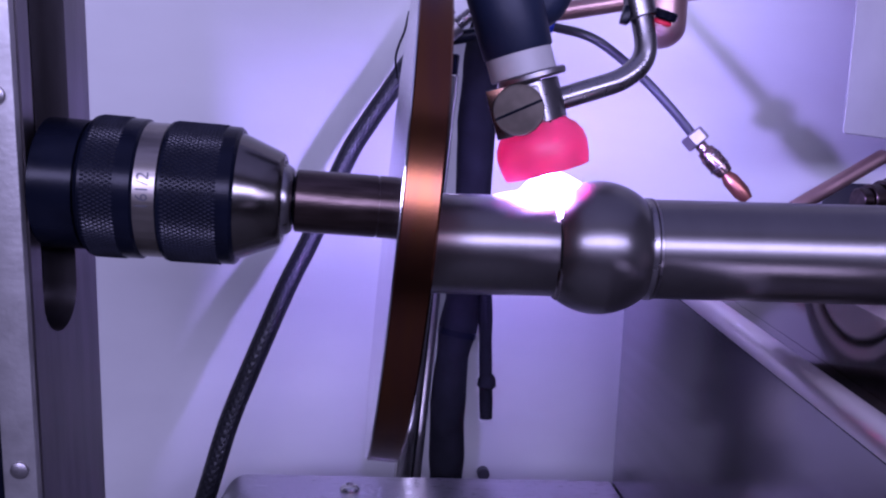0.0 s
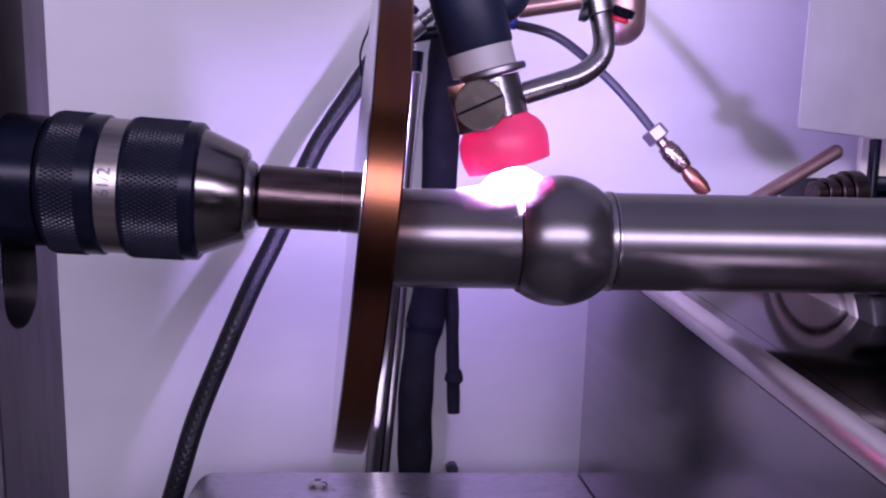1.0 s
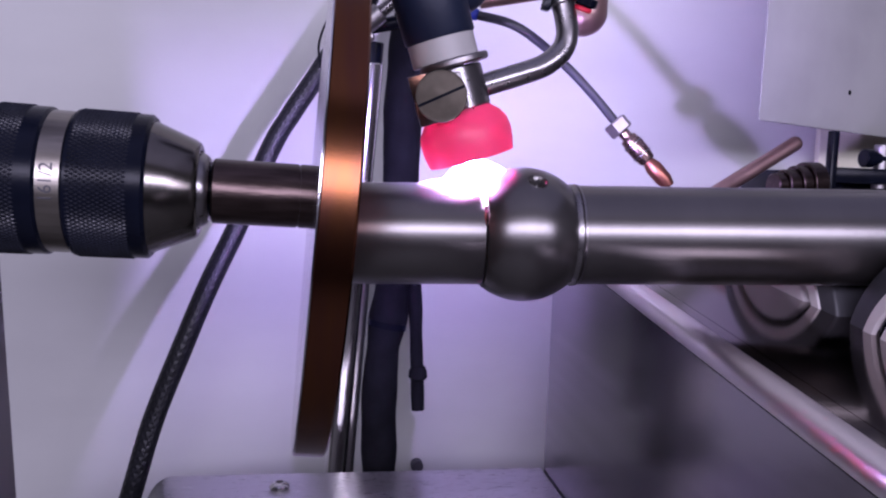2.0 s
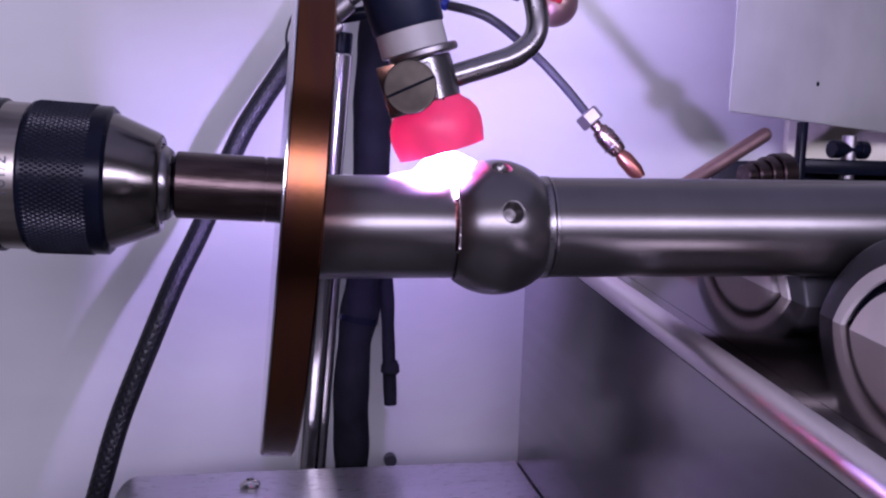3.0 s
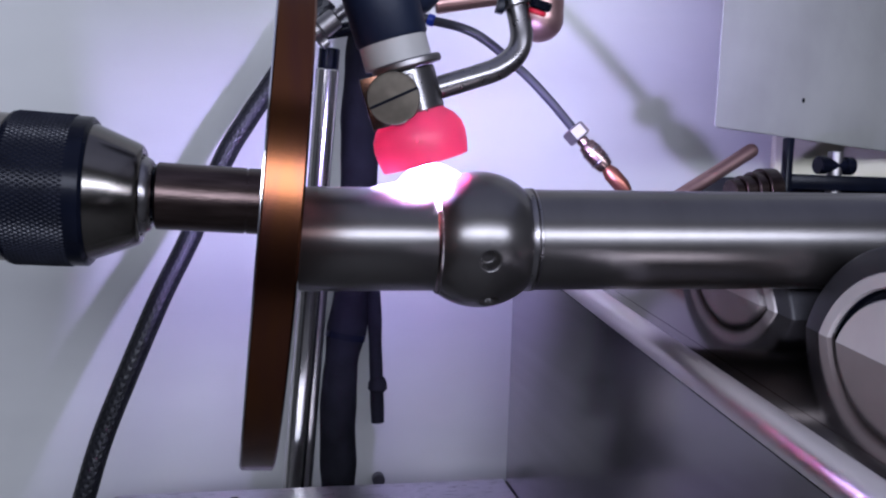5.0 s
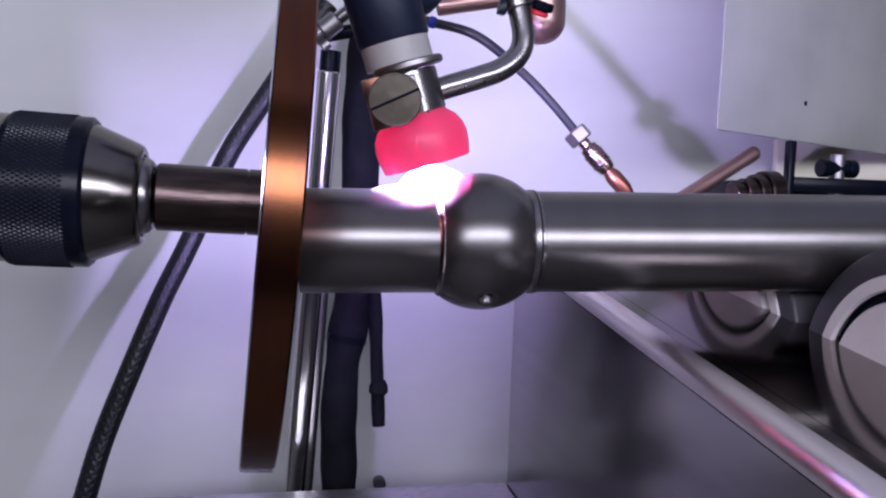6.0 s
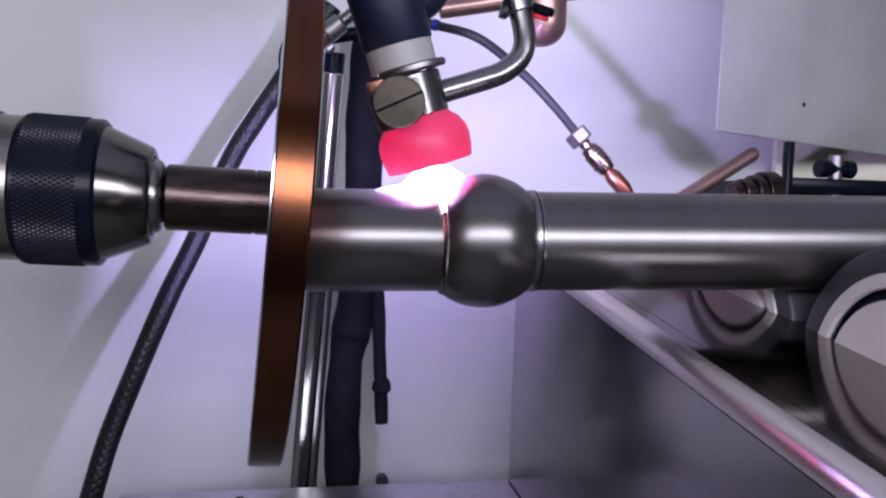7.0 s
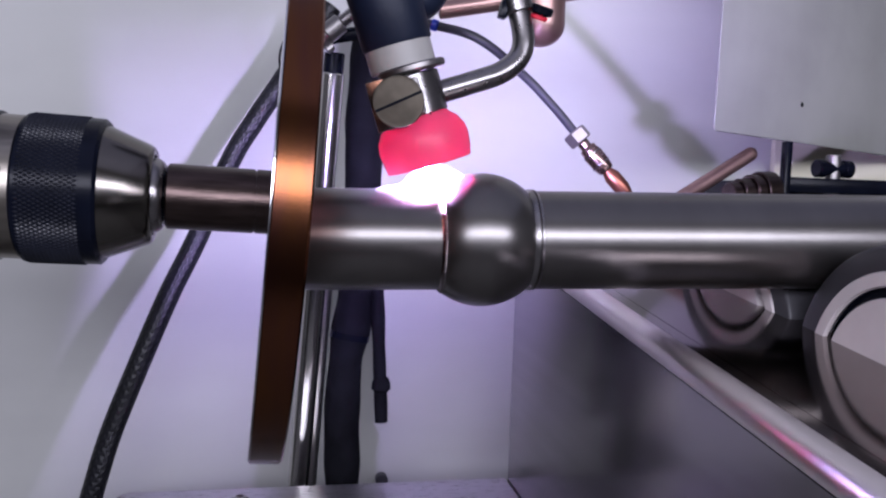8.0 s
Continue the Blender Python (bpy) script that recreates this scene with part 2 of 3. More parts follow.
def trough():
    """Stainless box: its polished top rises to the rear from the front."""
    t = thing("stainless_trough", pose(0.0742, 0, 0), "brushed stainless box with rolled edge under the tube", "machine box")
    lift, corner, bend, reach = 0.118, 0.1605, 0.0073, 0.0085

    def prism(profile, name, mat, label, smooth=40):
        bm = bmesh.new()
        ends = [[bm.verts.new((x, y, z + lift * y)) for x, z in profile] for y in (-0.33, 0.1545)]
        n = len(profile)
        for k in range(n):
            bm.faces.new((ends[0][k], ends[0][(k + 1) % n], ends[1][(k + 1) % n], ends[1][k]))
        bm.faces.new(ends[0][::-1])
        bm.faces.new(ends[1])
        bmesh.ops.recalc_face_normals(bm, faces=bm.faces)
        return part(name, bm, mat, t, label, smooth)

    # fold from the upright side into the top sheet
    p0, p1, p2 = Vector((0, corner - bend)), Vector((0, corner)), Vector((reach, corner))
    arc = [p0 * (1 - u) ** 2 + p1 * 2 * u * (1 - u) + p2 * u * u for u in [k / 14 for k in range(15)]]
    prism([tuple(p) for p in arc] + [(reach, corner - bend)], "rolled_edge", EDGE, "satin rolled edge, lightened for its highlight", 50)
    for x0, x1 in ((reach + 0.0002, 0.0143), (0.0146, 0.5)):
        prism([(x0, corner), (x1, corner), (x1, corner - 0.004), (x0, corner - 0.004)], "top_sheet", MIRROR, "polished top sheet that mirrors the rollers")
    prism([(0.0143, corner - 0.0012), (0.0146, corner - 0.0012), (0.0146, corner - 0.004), (0.0143, corner - 0.004)], "joint", BLACK, "thin dark joint in the top sheet")
    prism([(0.0003, 0.0), (0.0003, corner - bend - 0.0007), (0.004, corner - bend - 0.0007), (0.004, 0.0)], "side_sheet", SHEET, "brushed stainless side sheet")
    prism([(0.0009, corner - bend - 0.0007), (0.0009, corner - bend), (0.004, corner - bend), (0.004, corner - bend - 0.0007)], "fold_seam", BLACK, "thin dark fold line under the rolled edge")
    return t


trough()


def upright_plate():
    """Vertical slotted plate that carries the chuck."""
    t = thing("slotted_upright", pose(-0.183, 0.0035, 0.2, 6.4, 0, 0), "machined steel upright with long slot and raw aluminium front edge", "machine frame")
    y0, y1, s0, s1, zb, th = -0.038, 0.017, -0.0305, -0.0025, -0.0455, 0.012
    bm = bmesh.new()
    mid, hw = (s0 + s1) / 2, (s1 - s0) / 2
    arc = [(mid - hw * math.cos(radians(a)), zb + hw - hw * math.sin(radians(a))) for a in range(0, 181, 15)]
    outline = [(y0, -0.39), (y1, -0.39), (y1, 0.4), (s1, 0.4)] + arc[::-1] + [(s0, 0.4), (y0, 0.4)]
    va = [bm.verts.new((0, y, z)) for y, z in outline]
    vb = [bm.verts.new((-th, y, z)) for y, z in outline]
    bm.faces.new(va)
    bm.faces.new(vb[::-1])
    for k in range(len(va)):
        j = (k + 1) % len(va)
        bm.faces.new((va[j], va[k], vb[k], vb[j]))
    bmesh.ops.recalc_face_normals(bm, faces=bm.faces)
    part("slotted_plate", bm, UPRIGHT, t, smooth=30)
    part("edge_strip", box(-th, -0.0005, y0 - 0.004, y0, -0.39, 0.4, 0.0008), ALU, t, "raw aluminium edge strip with scuffs")
    for z in (0.039, -0.088):
        part("edge_screw", turned([(0, 0), (0, 0.0030), (0.0010, 0.0030), (0.0016, 0.002), (0.0016, 0)], 24, "y", Matrix.Rotation(radians(180), 4, "Z")), DULL, t,
             "worn dull screw head", at=pose(-0.006, y0 - 0.004, z))
    part("slot_backing", box(-0.05, -th - 0.001, y0, y1 + 0.02, -0.39, 0.4), BLACK, t)
    return t


upright_plate()

# ---- chuck, pin and disc ----
A0, A1 = Vector((-0.18, -0.0165, 0.2067)), Vector((-0.066, -0.0103, 0.2026))
CH = x_along(A0, A1)


def knurl_sleeve(h0, h1, r, parent, plain):
    """A knurled grip sleeve: diamonds raised on a turned body."""
    part("sleeve", turned([(h0, 0.012), (h0, r - 0.0015), (h0 + 0.0015, r), (h1 - 0.001, r), (h1, r - 0.001), (h1, 0.012)], 96, "x"), BLACK, parent, "blackened knurled grip sleeve")
    bm = bmesh.new()
    n, rows = 108, int((h1 - h0 - 0.003 - plain) / 0.00125)
    for i in range(rows):
        x = h0 + 0.003 + i * 0.00125
        for k in range(n):
            a = 2 * math.pi * (k + 0.5 * (i % 2)) / n
            ca, sa, da = math.cos(a), math.sin(a), 0.8 * math.pi / n
            q = []
            for dx, dd in ((-0.00105, 0), (0, -da), (0.00105, 0), (0, da)):
                q.append(bm.verts.new((x + dx, (r - 0.00005) * math.cos(a + dd), (r - 0.00005) * math.sin(a + dd))))
            tip = bm.verts.new((x, (r + 0.00042) * ca, (r + 0.00042) * sa))
            for j in range(4):
                bm.faces.new((q[j], q[(j + 1) % 4], tip))
    bmesh.ops.recalc_face_normals(bm, faces=bm.faces)
    tagged(part("knurling", bm, KNURL, parent, smooth=10), kind="stuff")


def chuck():
    t = thing("drill_chuck", CH, "black knurled keyless drill chuck with bare steel nose", "chuck")
    part("collar", turned([(-0.003, 0), (-0.003, 0.0225), (0.0105, 0.0225), (0.0105, 0.0205), (0.013, 0.0205), (0.013, 0)], 64, "x"), BLACK, t, "dull black mounting collar")
    knurl_sleeve(0.0115, 0.0300, 0.0245, t, 0.0048)
    band = part("steel_band", turned([(0.0295, 0.012), (0.0295, 0.0236), (0.0368, 0.0236), (0.0368, 0.012)], 96, "x"), BAND, t, "bare steel band with stamped size")
    knurl_sleeve(0.0363, 0.0615, 0.0245, t, 0.0045)
    part("nose", turned([(0.0600, 0.012), (0.0600, 0.0228), (0.0612, 0.0226), (0.0748, 0.0171), (0.0760, 0.0164), (0.0766, 0.0154), (0.0764, 0.0138), (0.0745, 0.0134), (0.0740, 0.006)], 72, "x"), NOSE, t, "turned bare steel nose")
    part("jaw_ring", turned([(0.0730, 0.0128), (0.0768, 0.0128), (0.0782, 0.0124), (0.0792, 0.0116), (0.0797, 0.0108), (0.0794, 0.0098), (0.0770, 0.0094), (0.0765, 0.006)], 64, "x"), DARKSTEEL, t)
    for k in range(3):
        j = part("jaw", box(0.074, 0.0805, -0.0016, 0.0016, 0.0045, 0.0092, 0.0004), BLACK, t, "dark hardened jaw", at=pose(0, 0, 0, 30 + 120 * k))
    # stamped size on the band
    for text, ang, size in (("16", -7.5, 0.0056), ("1/2", 7.5, 0.0056)):
        cu = bpy.data.curves.new("stamp", "FONT")
        cu.body, cu.size, cu.extrude, cu.align_x, cu.align_y = text, size, 0.00006, "CENTER", "CENTER"
        tmp = bpy.data.objects.new("stamp_text", cu)
        scene.collection.objects.link(tmp)
        me = bpy.data.meshes.new_from_object(tmp.evaluated_get(bpy.context.evaluated_depsgraph_get()))
        bpy.data.objects.remove(tmp)
        for v in me.vertices:
            a = v.co.x / 0.0236
            v.co = Vector((0.0331 - v.co.y, -(0.0238 + v.co.z) * math.cos(a), (0.0238 + v.co.z) * math.sin(a)))
        me.materials.append(DARKP)
        st = new("stamp", me)
        st.parent = band
        st.matrix_basis = pose(0, 0, 0, -ang)
    return t


chuck()


def pin():
    t = thing("holding_pin", CH, "browned steel pin held in the chuck", "pin")
    part("shank", rod(0.0058, 0.07, 0.083, 40, "x"), BLACK, t)
    part("body", turned([(0.0805, 0), (0.0805, 0.0105), (0.0812, 0.0113), (0.1095, 0.0113), (0.1095, 0.0108), (0.1103, 0.0108), (0.1103, 0.0113), (0.1160, 0.0113), (0.1160, 0)], 72, "x"), PINM, t)
    return t


pin()

DISC = x_along((-0.0657, -0.0075, 0.1995), (-0.0657 + 0.995, -0.0075 + 0.03, 0.1995 - 0.068))


def disc():
    t = thing("copper_disc", DISC, "thick heat-tinted copper disc with polished face", "disc")
    r, h = 0.0875, 0.0106
    part("rim", turned([(0.0004, r - 0.004), (0.0004, r - 0.0004), (0.0008, r), (h - 0.0006, r), (h, r - 0.0006), (h, 0.0), (0.004, 0.0), (0.004, r - 0.004)], 192, "x"), COPPER, t, smooth=25)
    part("face", turned([(0.0, 0), (0.0, r - 0.0006), (0.0012, r - 0.0006), (0.0012, 0)], 192, "x"), FACE, t, "polished bright face with scratches")
    return t


disc()

# ---- tube with ball ----
TUBE = x_along((-0.052, 0.0023, 0.189), (0.1645, -0.0115, 0.193))
BALL = 0.0662


def tube():
    t = thing("welded_tube", TUBE, "brushed steel tube with welded hollow ball, turning slowly", "tube")
    part("short_pipe", turned([(0.0, 0), (0.0, 0.019), (0.0005, 0.0192), (0.0495, 0.0192), (0.0502, 0.0188), (0.0506, 0.0180), (0.053, 0.0180), (0.053, 0)], 128, "x"), PIPE, t)
    # the bead runs round as far as the seam has been welded, with fine ripples
    bm = bmesh.new()
    rows = []
    for k in range(301):
        a = radians(-250 + 250 * k / 300)
        swell = 0.0009 * min(1, k / 8, (300 - k) / 8) * (1 + 0.22 * math.sin(k * 1.9))
        rows.append([bm.verts.new((0.0490 + 0.0030 * j / 6, -(0.0190 + 0.0010 * j / 6 + swell * math.sin(math.pi * j / 6)) * math.sin(a),
                                   (0.0190 + 0.0010 * j / 6 + swell * math.sin(math.pi * j / 6)) * math.cos(a))) for j in range(7)])
    for a, b in zip(rows, rows[1:]):
        for j in range(6):
            bm.faces.new((a[j], a[j + 1], b[j + 1], b[j]))
    bmesh.ops.recalc_face_normals(bm, faces=bm.faces)
    part("weld_bead", bm, BEAD, t, "fresh rippled weld bead", smooth=60)
    # ball, with two drilled holes
    R, prof = 0.0256, []
    for k in range(0, 141):
        a = radians(-38 + (38 + 44.5) * k / 140)
        prof.append((BALL + R * math.sin(a), R * math.cos(a)))
    bm = turned([(prof[0][0], 0.0170)] + prof, 400, "x")
    holes = []
    for ang, off in ((-87.0, 0.0006), (-41.0, 0.0026)):
        a = radians(ang)
        holes.append(Vector((off, -math.sin(a) * 0.0249, math.cos(a) * 0.0249)))
    for v in bm.verts:
        q = v.co - Vector((BALL, 0, 0))
        for hpos in holes:
            d = (q - hpos.normalized() * R).length
            if d < 0.0037:
                v.co = Vector((BALL, 0, 0)) + q * (1 - 0.22 * min(1, (0.0037 - d) / 0.0005))
    part("ball", bm, PIPE, t, "hollow steel ball with two drilled holes", smooth=35)
    e = BALL + 0.0178
    part("neck_ring", turned([(e - 0.001, 0.0186), (e + 0.0004, 0.0196), (e + 0.0013, 0.0196), (e + 0.0017, 0.0190), (e + 0.0021, 0.0196), (e + 0.0028, 0.0195), (e + 0.0034, 0.0186)], 128, "x"), DARKSTEEL, t, "dark weld ring at the neck")
    part("long_tube", turned([(e + 0.003, 0), (e + 0.003, 0.0191), (0.36, 0.0191), (0.36, 0.016), (0.3, 0.016), (0.3, 0)], 128, "x"), PIPE, t)
    return t


TUBE_THING = tube()

# ---- arc ----
def welding_arc():
    """Bright core under the electrode, and glowing shells that paint its glare over the tube on both sides of the seam.
    """
    t = thing("welding_arc", pose(-0.0050, -0.0010, 0.2082), "blinding white violet welding arc on the seam", "arc")
    lean = Matrix.Rotation(radians(-12), 4, "Y")
    part("core", turned([(0.0010, 0), (0.0014, 0.0040), (0.0024, 0.0052), (0.0038, 0.0050), (0.0056, 0.0040), (0.0074, 0.0030), (0.0090, 0.0018), (0.0100, 0)], 40, m=lean), PLASMA, t)
    wide = lean @ Matrix.Diagonal((1.3, 1.0, 1.0, 1.0))
    # bloom and overexposed metal, put in as faintly glowing shells
    part("envelope", turned([(0.0, 0), (0.0002, 0.0095), (0.0012, 0.0108), (0.0030, 0.0104), (0.0050, 0.0088), (0.0070, 0.0068), (0.0088, 0.0048), (0.0102, 0.0024), (0.0108, 0)], 48, m=wide), GLARE, t, "glowing shell for the arc's gas and its bloom")
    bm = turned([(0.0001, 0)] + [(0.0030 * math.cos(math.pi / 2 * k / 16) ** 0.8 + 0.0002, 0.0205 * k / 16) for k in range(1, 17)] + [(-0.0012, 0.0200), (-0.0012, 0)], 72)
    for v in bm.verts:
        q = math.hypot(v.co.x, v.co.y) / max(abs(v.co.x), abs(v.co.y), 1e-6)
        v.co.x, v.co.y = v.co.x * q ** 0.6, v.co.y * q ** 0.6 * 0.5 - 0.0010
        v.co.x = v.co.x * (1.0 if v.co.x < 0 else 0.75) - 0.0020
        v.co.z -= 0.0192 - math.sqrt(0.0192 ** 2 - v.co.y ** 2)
    part("glare_skirt", bm, GLARE, t, "glowing sheet for the overexposed glare on the metal")


welding_arc()


def weld_pool():
    """Molten metal along the seam on the side that has just passed under the arc."""
    bm = bmesh.new()
    rows = []
    for k in range(41):
        a = radians(-6 + 60 * k / 40)
        w = 0.0024 * (1 - (k / 40) ** 1.6) + 0.0005
        r = [0.0196 + 0.0011 * math.sin(math.pi * j / 8) * (1 - 0.6 * k / 40) + 0.0006 * j / 8 for j in range(9)]
        rows.append([bm.verts.new((0.0497 + w * (j - 4) / 4, -r[j] * math.sin(a), r[j] * math.cos(a))) for j in range(9)])
    for a, b in zip(rows, rows[1:]):
        for j in range(8):
            bm.faces.new((a[j], a[j + 1], b[j + 1], b[j]))
    bmesh.ops.recalc_face_normals(bm, faces=bm.faces)
    tagged(part("weld_pool", bm, MOLTEN, at=TUBE, smooth=60), "white-hot molten pool drawn out along the seam", "weld pool")


weld_pool()


# ---- torch ----
T0, T1 = Vector((-0.0058, 0.0035, 0.2186)), Vector((-0.0214, 0.0015, 0.2673))


def torch():
    m = along(T0, T1)
    t = thing("welding_torch", m, "black welding torch with red silicone cup and clamped bracket", "torch")
    inv = m.inverted()
    cup = [(0.0, 0.0163), (0.004, 0.0172), (0.0085, 0.0176), (0.012, 0.0170), (0.0155, 0.0150), (0.018, 0.0122), (0.021, 0.0112),
           (0.021, 0.0096), (0.0175, 0.0104), (0.015, 0.0132), (0.0115, 0.0152), (0.008, 0.0158), (0.004, 0.0154), (0.0, 0.0147)]
    part("cup", turned(cup + [cup[0]], 96), SILICONE, t, "translucent red silicone gas cup", smooth=60)
    part("nozzle", turned([(0.007, 0.002), (0.007, 0.005), (0.010, 0.006), (0.02, 0.006), (0.02, 0.002)], 48), CERAMIC, t)
    part("electrode", turned([(0.0005, 0), (0.0035, 0.0012), (0.02, 0.0012), (0.02, 0)], 24), DULL, t, "tungsten electrode")
    part("clamp_ring", turned([(0.0185, 0.009), (0.0185, 0.0118), (0.019, 0.0124), (0.0335, 0.0124), (0.034, 0.0118), (0.034, 0.009)], 64), DARKSTEEL, t)
    loc = inv.to_3x3()
    front = (loc @ Vector((-0.25, -1, 0.1)))
    front.z = 0
    ang = math.degrees(math.atan2(front.y, front.x))
    lug = part("clamp_lug", box(0.004, 0.0140, -0.0105, 0.0045, 0.0190, 0.0325, 0.0010), DULL, t, "split clamp lug", at=Matrix.Rotation(radians(ang), 4, "Z"))
    bolt_m = Matrix.Rotation(radians(ang), 4, "Z") @ Matrix.Translation((0.0142, -0.0042, 0.0255)) @ Matrix.Rotation(radians(90), 4, "Y")
    rings = [(0.0040 - 0.00005 * (k % 2), 0.0086 - 0.0011 * k) for k in range(1, 7)]
    bm = turned([(0.0, 0.0), (0.0, 0.0091), (0.0002, 0.0093), (0.0037, 0.0093), (0.0040, 0.0090)] + rings + [(0.0040, 0)], 72)
    bolt = part("clamp_screw", bm, BRASS, t, "large turned brass-coloured slotted screw", at=bolt_m)
    part("slot", box(-0.0005, 0.0005, -0.0091, 0.0091, 0.00385, 0.00408), BLACK, bolt, at=pose(0, 0, 0, 0, 0, 8))
    part("strap", box(0.0095, 0.0108, -0.0148, 0.0060, 0.0165, 0.0350, 0.0003), POLISHED, t, "thin bright clamp strap", at=lug.matrix_basis)
    part("washer", rod(0.0128, 0.0345, 0.0372, 64), DULL, t, "dull steel washer plate", at=Matrix.Translation((0.0060, 0.001, 0)))
    part("insulator", rod(0.0126, 0.0372, 0.0460, 64, c=0.0004), CERAMIC, t, "off-white insulating collar")
    part("grip", turned([(0.0455, 0.0), (0.0455, 0.0125), (0.0465, 0.0133), (0.062, 0.0137), (0.078, 0.0142), (0.16, 0.0145), (0.16, 0)], 64), HANDLE, t, "black plastic torch body")
    part("side_boss", sweep(spline([inv @ Vector(p) for p in ((-0.022, 0.006, 0.283), (-0.012, 0.008, 0.281), (-0.006, 0.010, 0.290), (-0.003, 0.012, 0.305))]), 0.0085, 24), HANDLE, t)
    arm = [(-0.0055, 0.0050, 0.2452), (0.0024, 0.0055, 0.2480), (0.0137, 0.0065, 0.2520), (0.0210, 0.0075, 0.2549), (0.0262, 0.0082, 0.2584), (0.0300, 0.0090, 0.2628), (0.0314, 0.0096, 0.2680), (0.0309, 0.0105, 0.2739), (0.0292, 0.0115, 0.2816), (0.0262, 0.0125, 0.295), (0.020, 0.015, 0.33)]
    part("bracket_arm", sweep(spline([inv @ Vector(p) for p in arm], 8), 0.0044, 28), DARKSTEEL, t, "bent steel bracket rod")
    part("arm_collar", rod(0.0058, -0.004, 0.006, 32, m=inv @ along((0.0289, 0.0118, 0.2835), (0.0276, 0.0122, 0.2885))), DARKSTEEL, t, "slotted steel collar on the bracket rod")
    part("stop_tab", box(-0.0016, 0.0016, -0.002, 0.002, -0.0035, 0.0035, 0.0005), BLACK, t, "small dark tab", at=inv @ pose(0.0232, 0.0112, 0.2805, 0, 12, 0))
    part("thumb_screw", rod(0.0048, 0, 0.0035, 28, m=inv @ along((0.0385, 0.012, 0.2800), (0.0400, 0.010, 0.2860))), BLACK, t, "black thumb screw")
    part("red_mark", rod(0.0036, -0.0022, 0.0, 28, m=inv @ along((0.0385, 0.012, 0.2800), (0.0400, 0.010, 0.2860))), REDK, t, "red plastic collar")
    return t


torch()


def copper_rod():
    t = thing("copper_tube", along((0.0180, 0.106, 0.3005), (0.0500, 0.102, 0.3065)), "copper coloured straight tube behind the torch", "tube")
    part("stem", rod(0.0046, -0.004, 0.12, 32), CU_AND_GLOW, t)
    k = thing("copper_pipe_end", along((0.0655, 0.0965, 0.283), (0.0655, 0.0975, 0.33)), "copper coloured rounded pipe end", "pipe")
    part("rounded_end", turned([(0.0, 0)] + [(0.0115 - 0.0115 * math.cos(radians(a)), 0.0122 * math.sin(radians(a))) for a in range(10, 91, 10)] + [(0.03, 0.0122), (0.03, 0)], 48), CU_AND_GLOW, k)
    part("neck", rod(0.006, 0.03, 0.08, 32), CU_AND_GLOW, k)


copper_rod()


def gas_line():
    t = thing("gas_line", pose(0.1016, 0.1336, 0.2411), "thin dark hose ending in a bright hex nut and pink-tinted fitting", "hose")
    inv = Matrix.Translation((-0.1016, -0.1336, -0.2411))
    pts = [(-0.01, 0.137, 0.303), (0.0173, 0.1359, 0.2982), (0.0412, 0.1305, 0.2914), (0.0681, 0.1336, 0.274), (0.086, 0.1338, 0.258), (0.0990, 0.1337, 0.2445)]
    part("hose", sweep(spline([inv @ Vector(p) for p in pts]), 0.0025, 16), LINE, t)
    m = along((0.0, 0.0, 0.0), (0.0262, -0.0084, -0.0295))
    part("hex_nut", rod(0.0070, -0.0040, 0.0040, 6, c=0.0009, m=m @ Matrix.Rotation(radians(18), 4, "Z")), NUT, t, "bright hex nut")
    part("neck", rod(0.0033, 0.004, 0.0085, 24, m=m), GLOWSTEEL, t)
    part("barb", turned([(0.0080, 0), (0.0080, 0.0042), (0.0088, 0.0048), (0.0110, 0.0050), (0.0135, 0.0056), (0.0205, 0.0054), (0.0245, 0.0046), (0.0255, 0.0042), (0.0255, 0)], 32, m=m), GLOWSTEEL, t, "tapered steel fitting tinted for reflected red glow")
    for h in (0.0126, 0.0200):
        part("groove_ring", turned([(h, 0.0052), (h, 0.00585), (h + 0.0007, 0.00585), (h + 0.0007, 0.0052)], 32, m=m), DARKSTEEL, t)
    part("tip", turned([(0.0250, 0.0030), (0.0262, 0.0033), (0.0300, 0.0046), (0.0390, 0.0046), (0.0440, 0.0030), (0.0440, 0)], 28, m=m), REDCU, t, "reddish copper tip")
    part("collar", rod(0.0032, -0.002, 0.002, 20, m=along((0.0173 - 0.1016, 0.1359 - 0.1336, 0.2982 - 0.2411), (0.0412 - 0.1016, -0.0031, 0.0503))), BLUE, t, "blue push-fit collar")
    return t


gas_line()


def cable(name, pts, r, label, mat=RUBBER, ties=(), lumps=0.0):
    o = Vector(pts[0])
    t = thing(name, Matrix.Translation(o), label, "cable")
    line = spline([Vector(p) - o for p in pts])
    radii = [r * (1 + lumps * noise.noise(q * 45)) for q in line]
    part("sheath", sweep(line, radii, 24), mat, t)
    for k in ties:
        i = int(k * (len(line) - 2))
        part("cable_tie", turned([(-0.002, r), (-0.002, r + 0.0012), (0.002, r + 0.0012), (0.002, r)], 32), BLACK, t, "black cable tie", at=along(line[i], line[i + 1]))
    return t


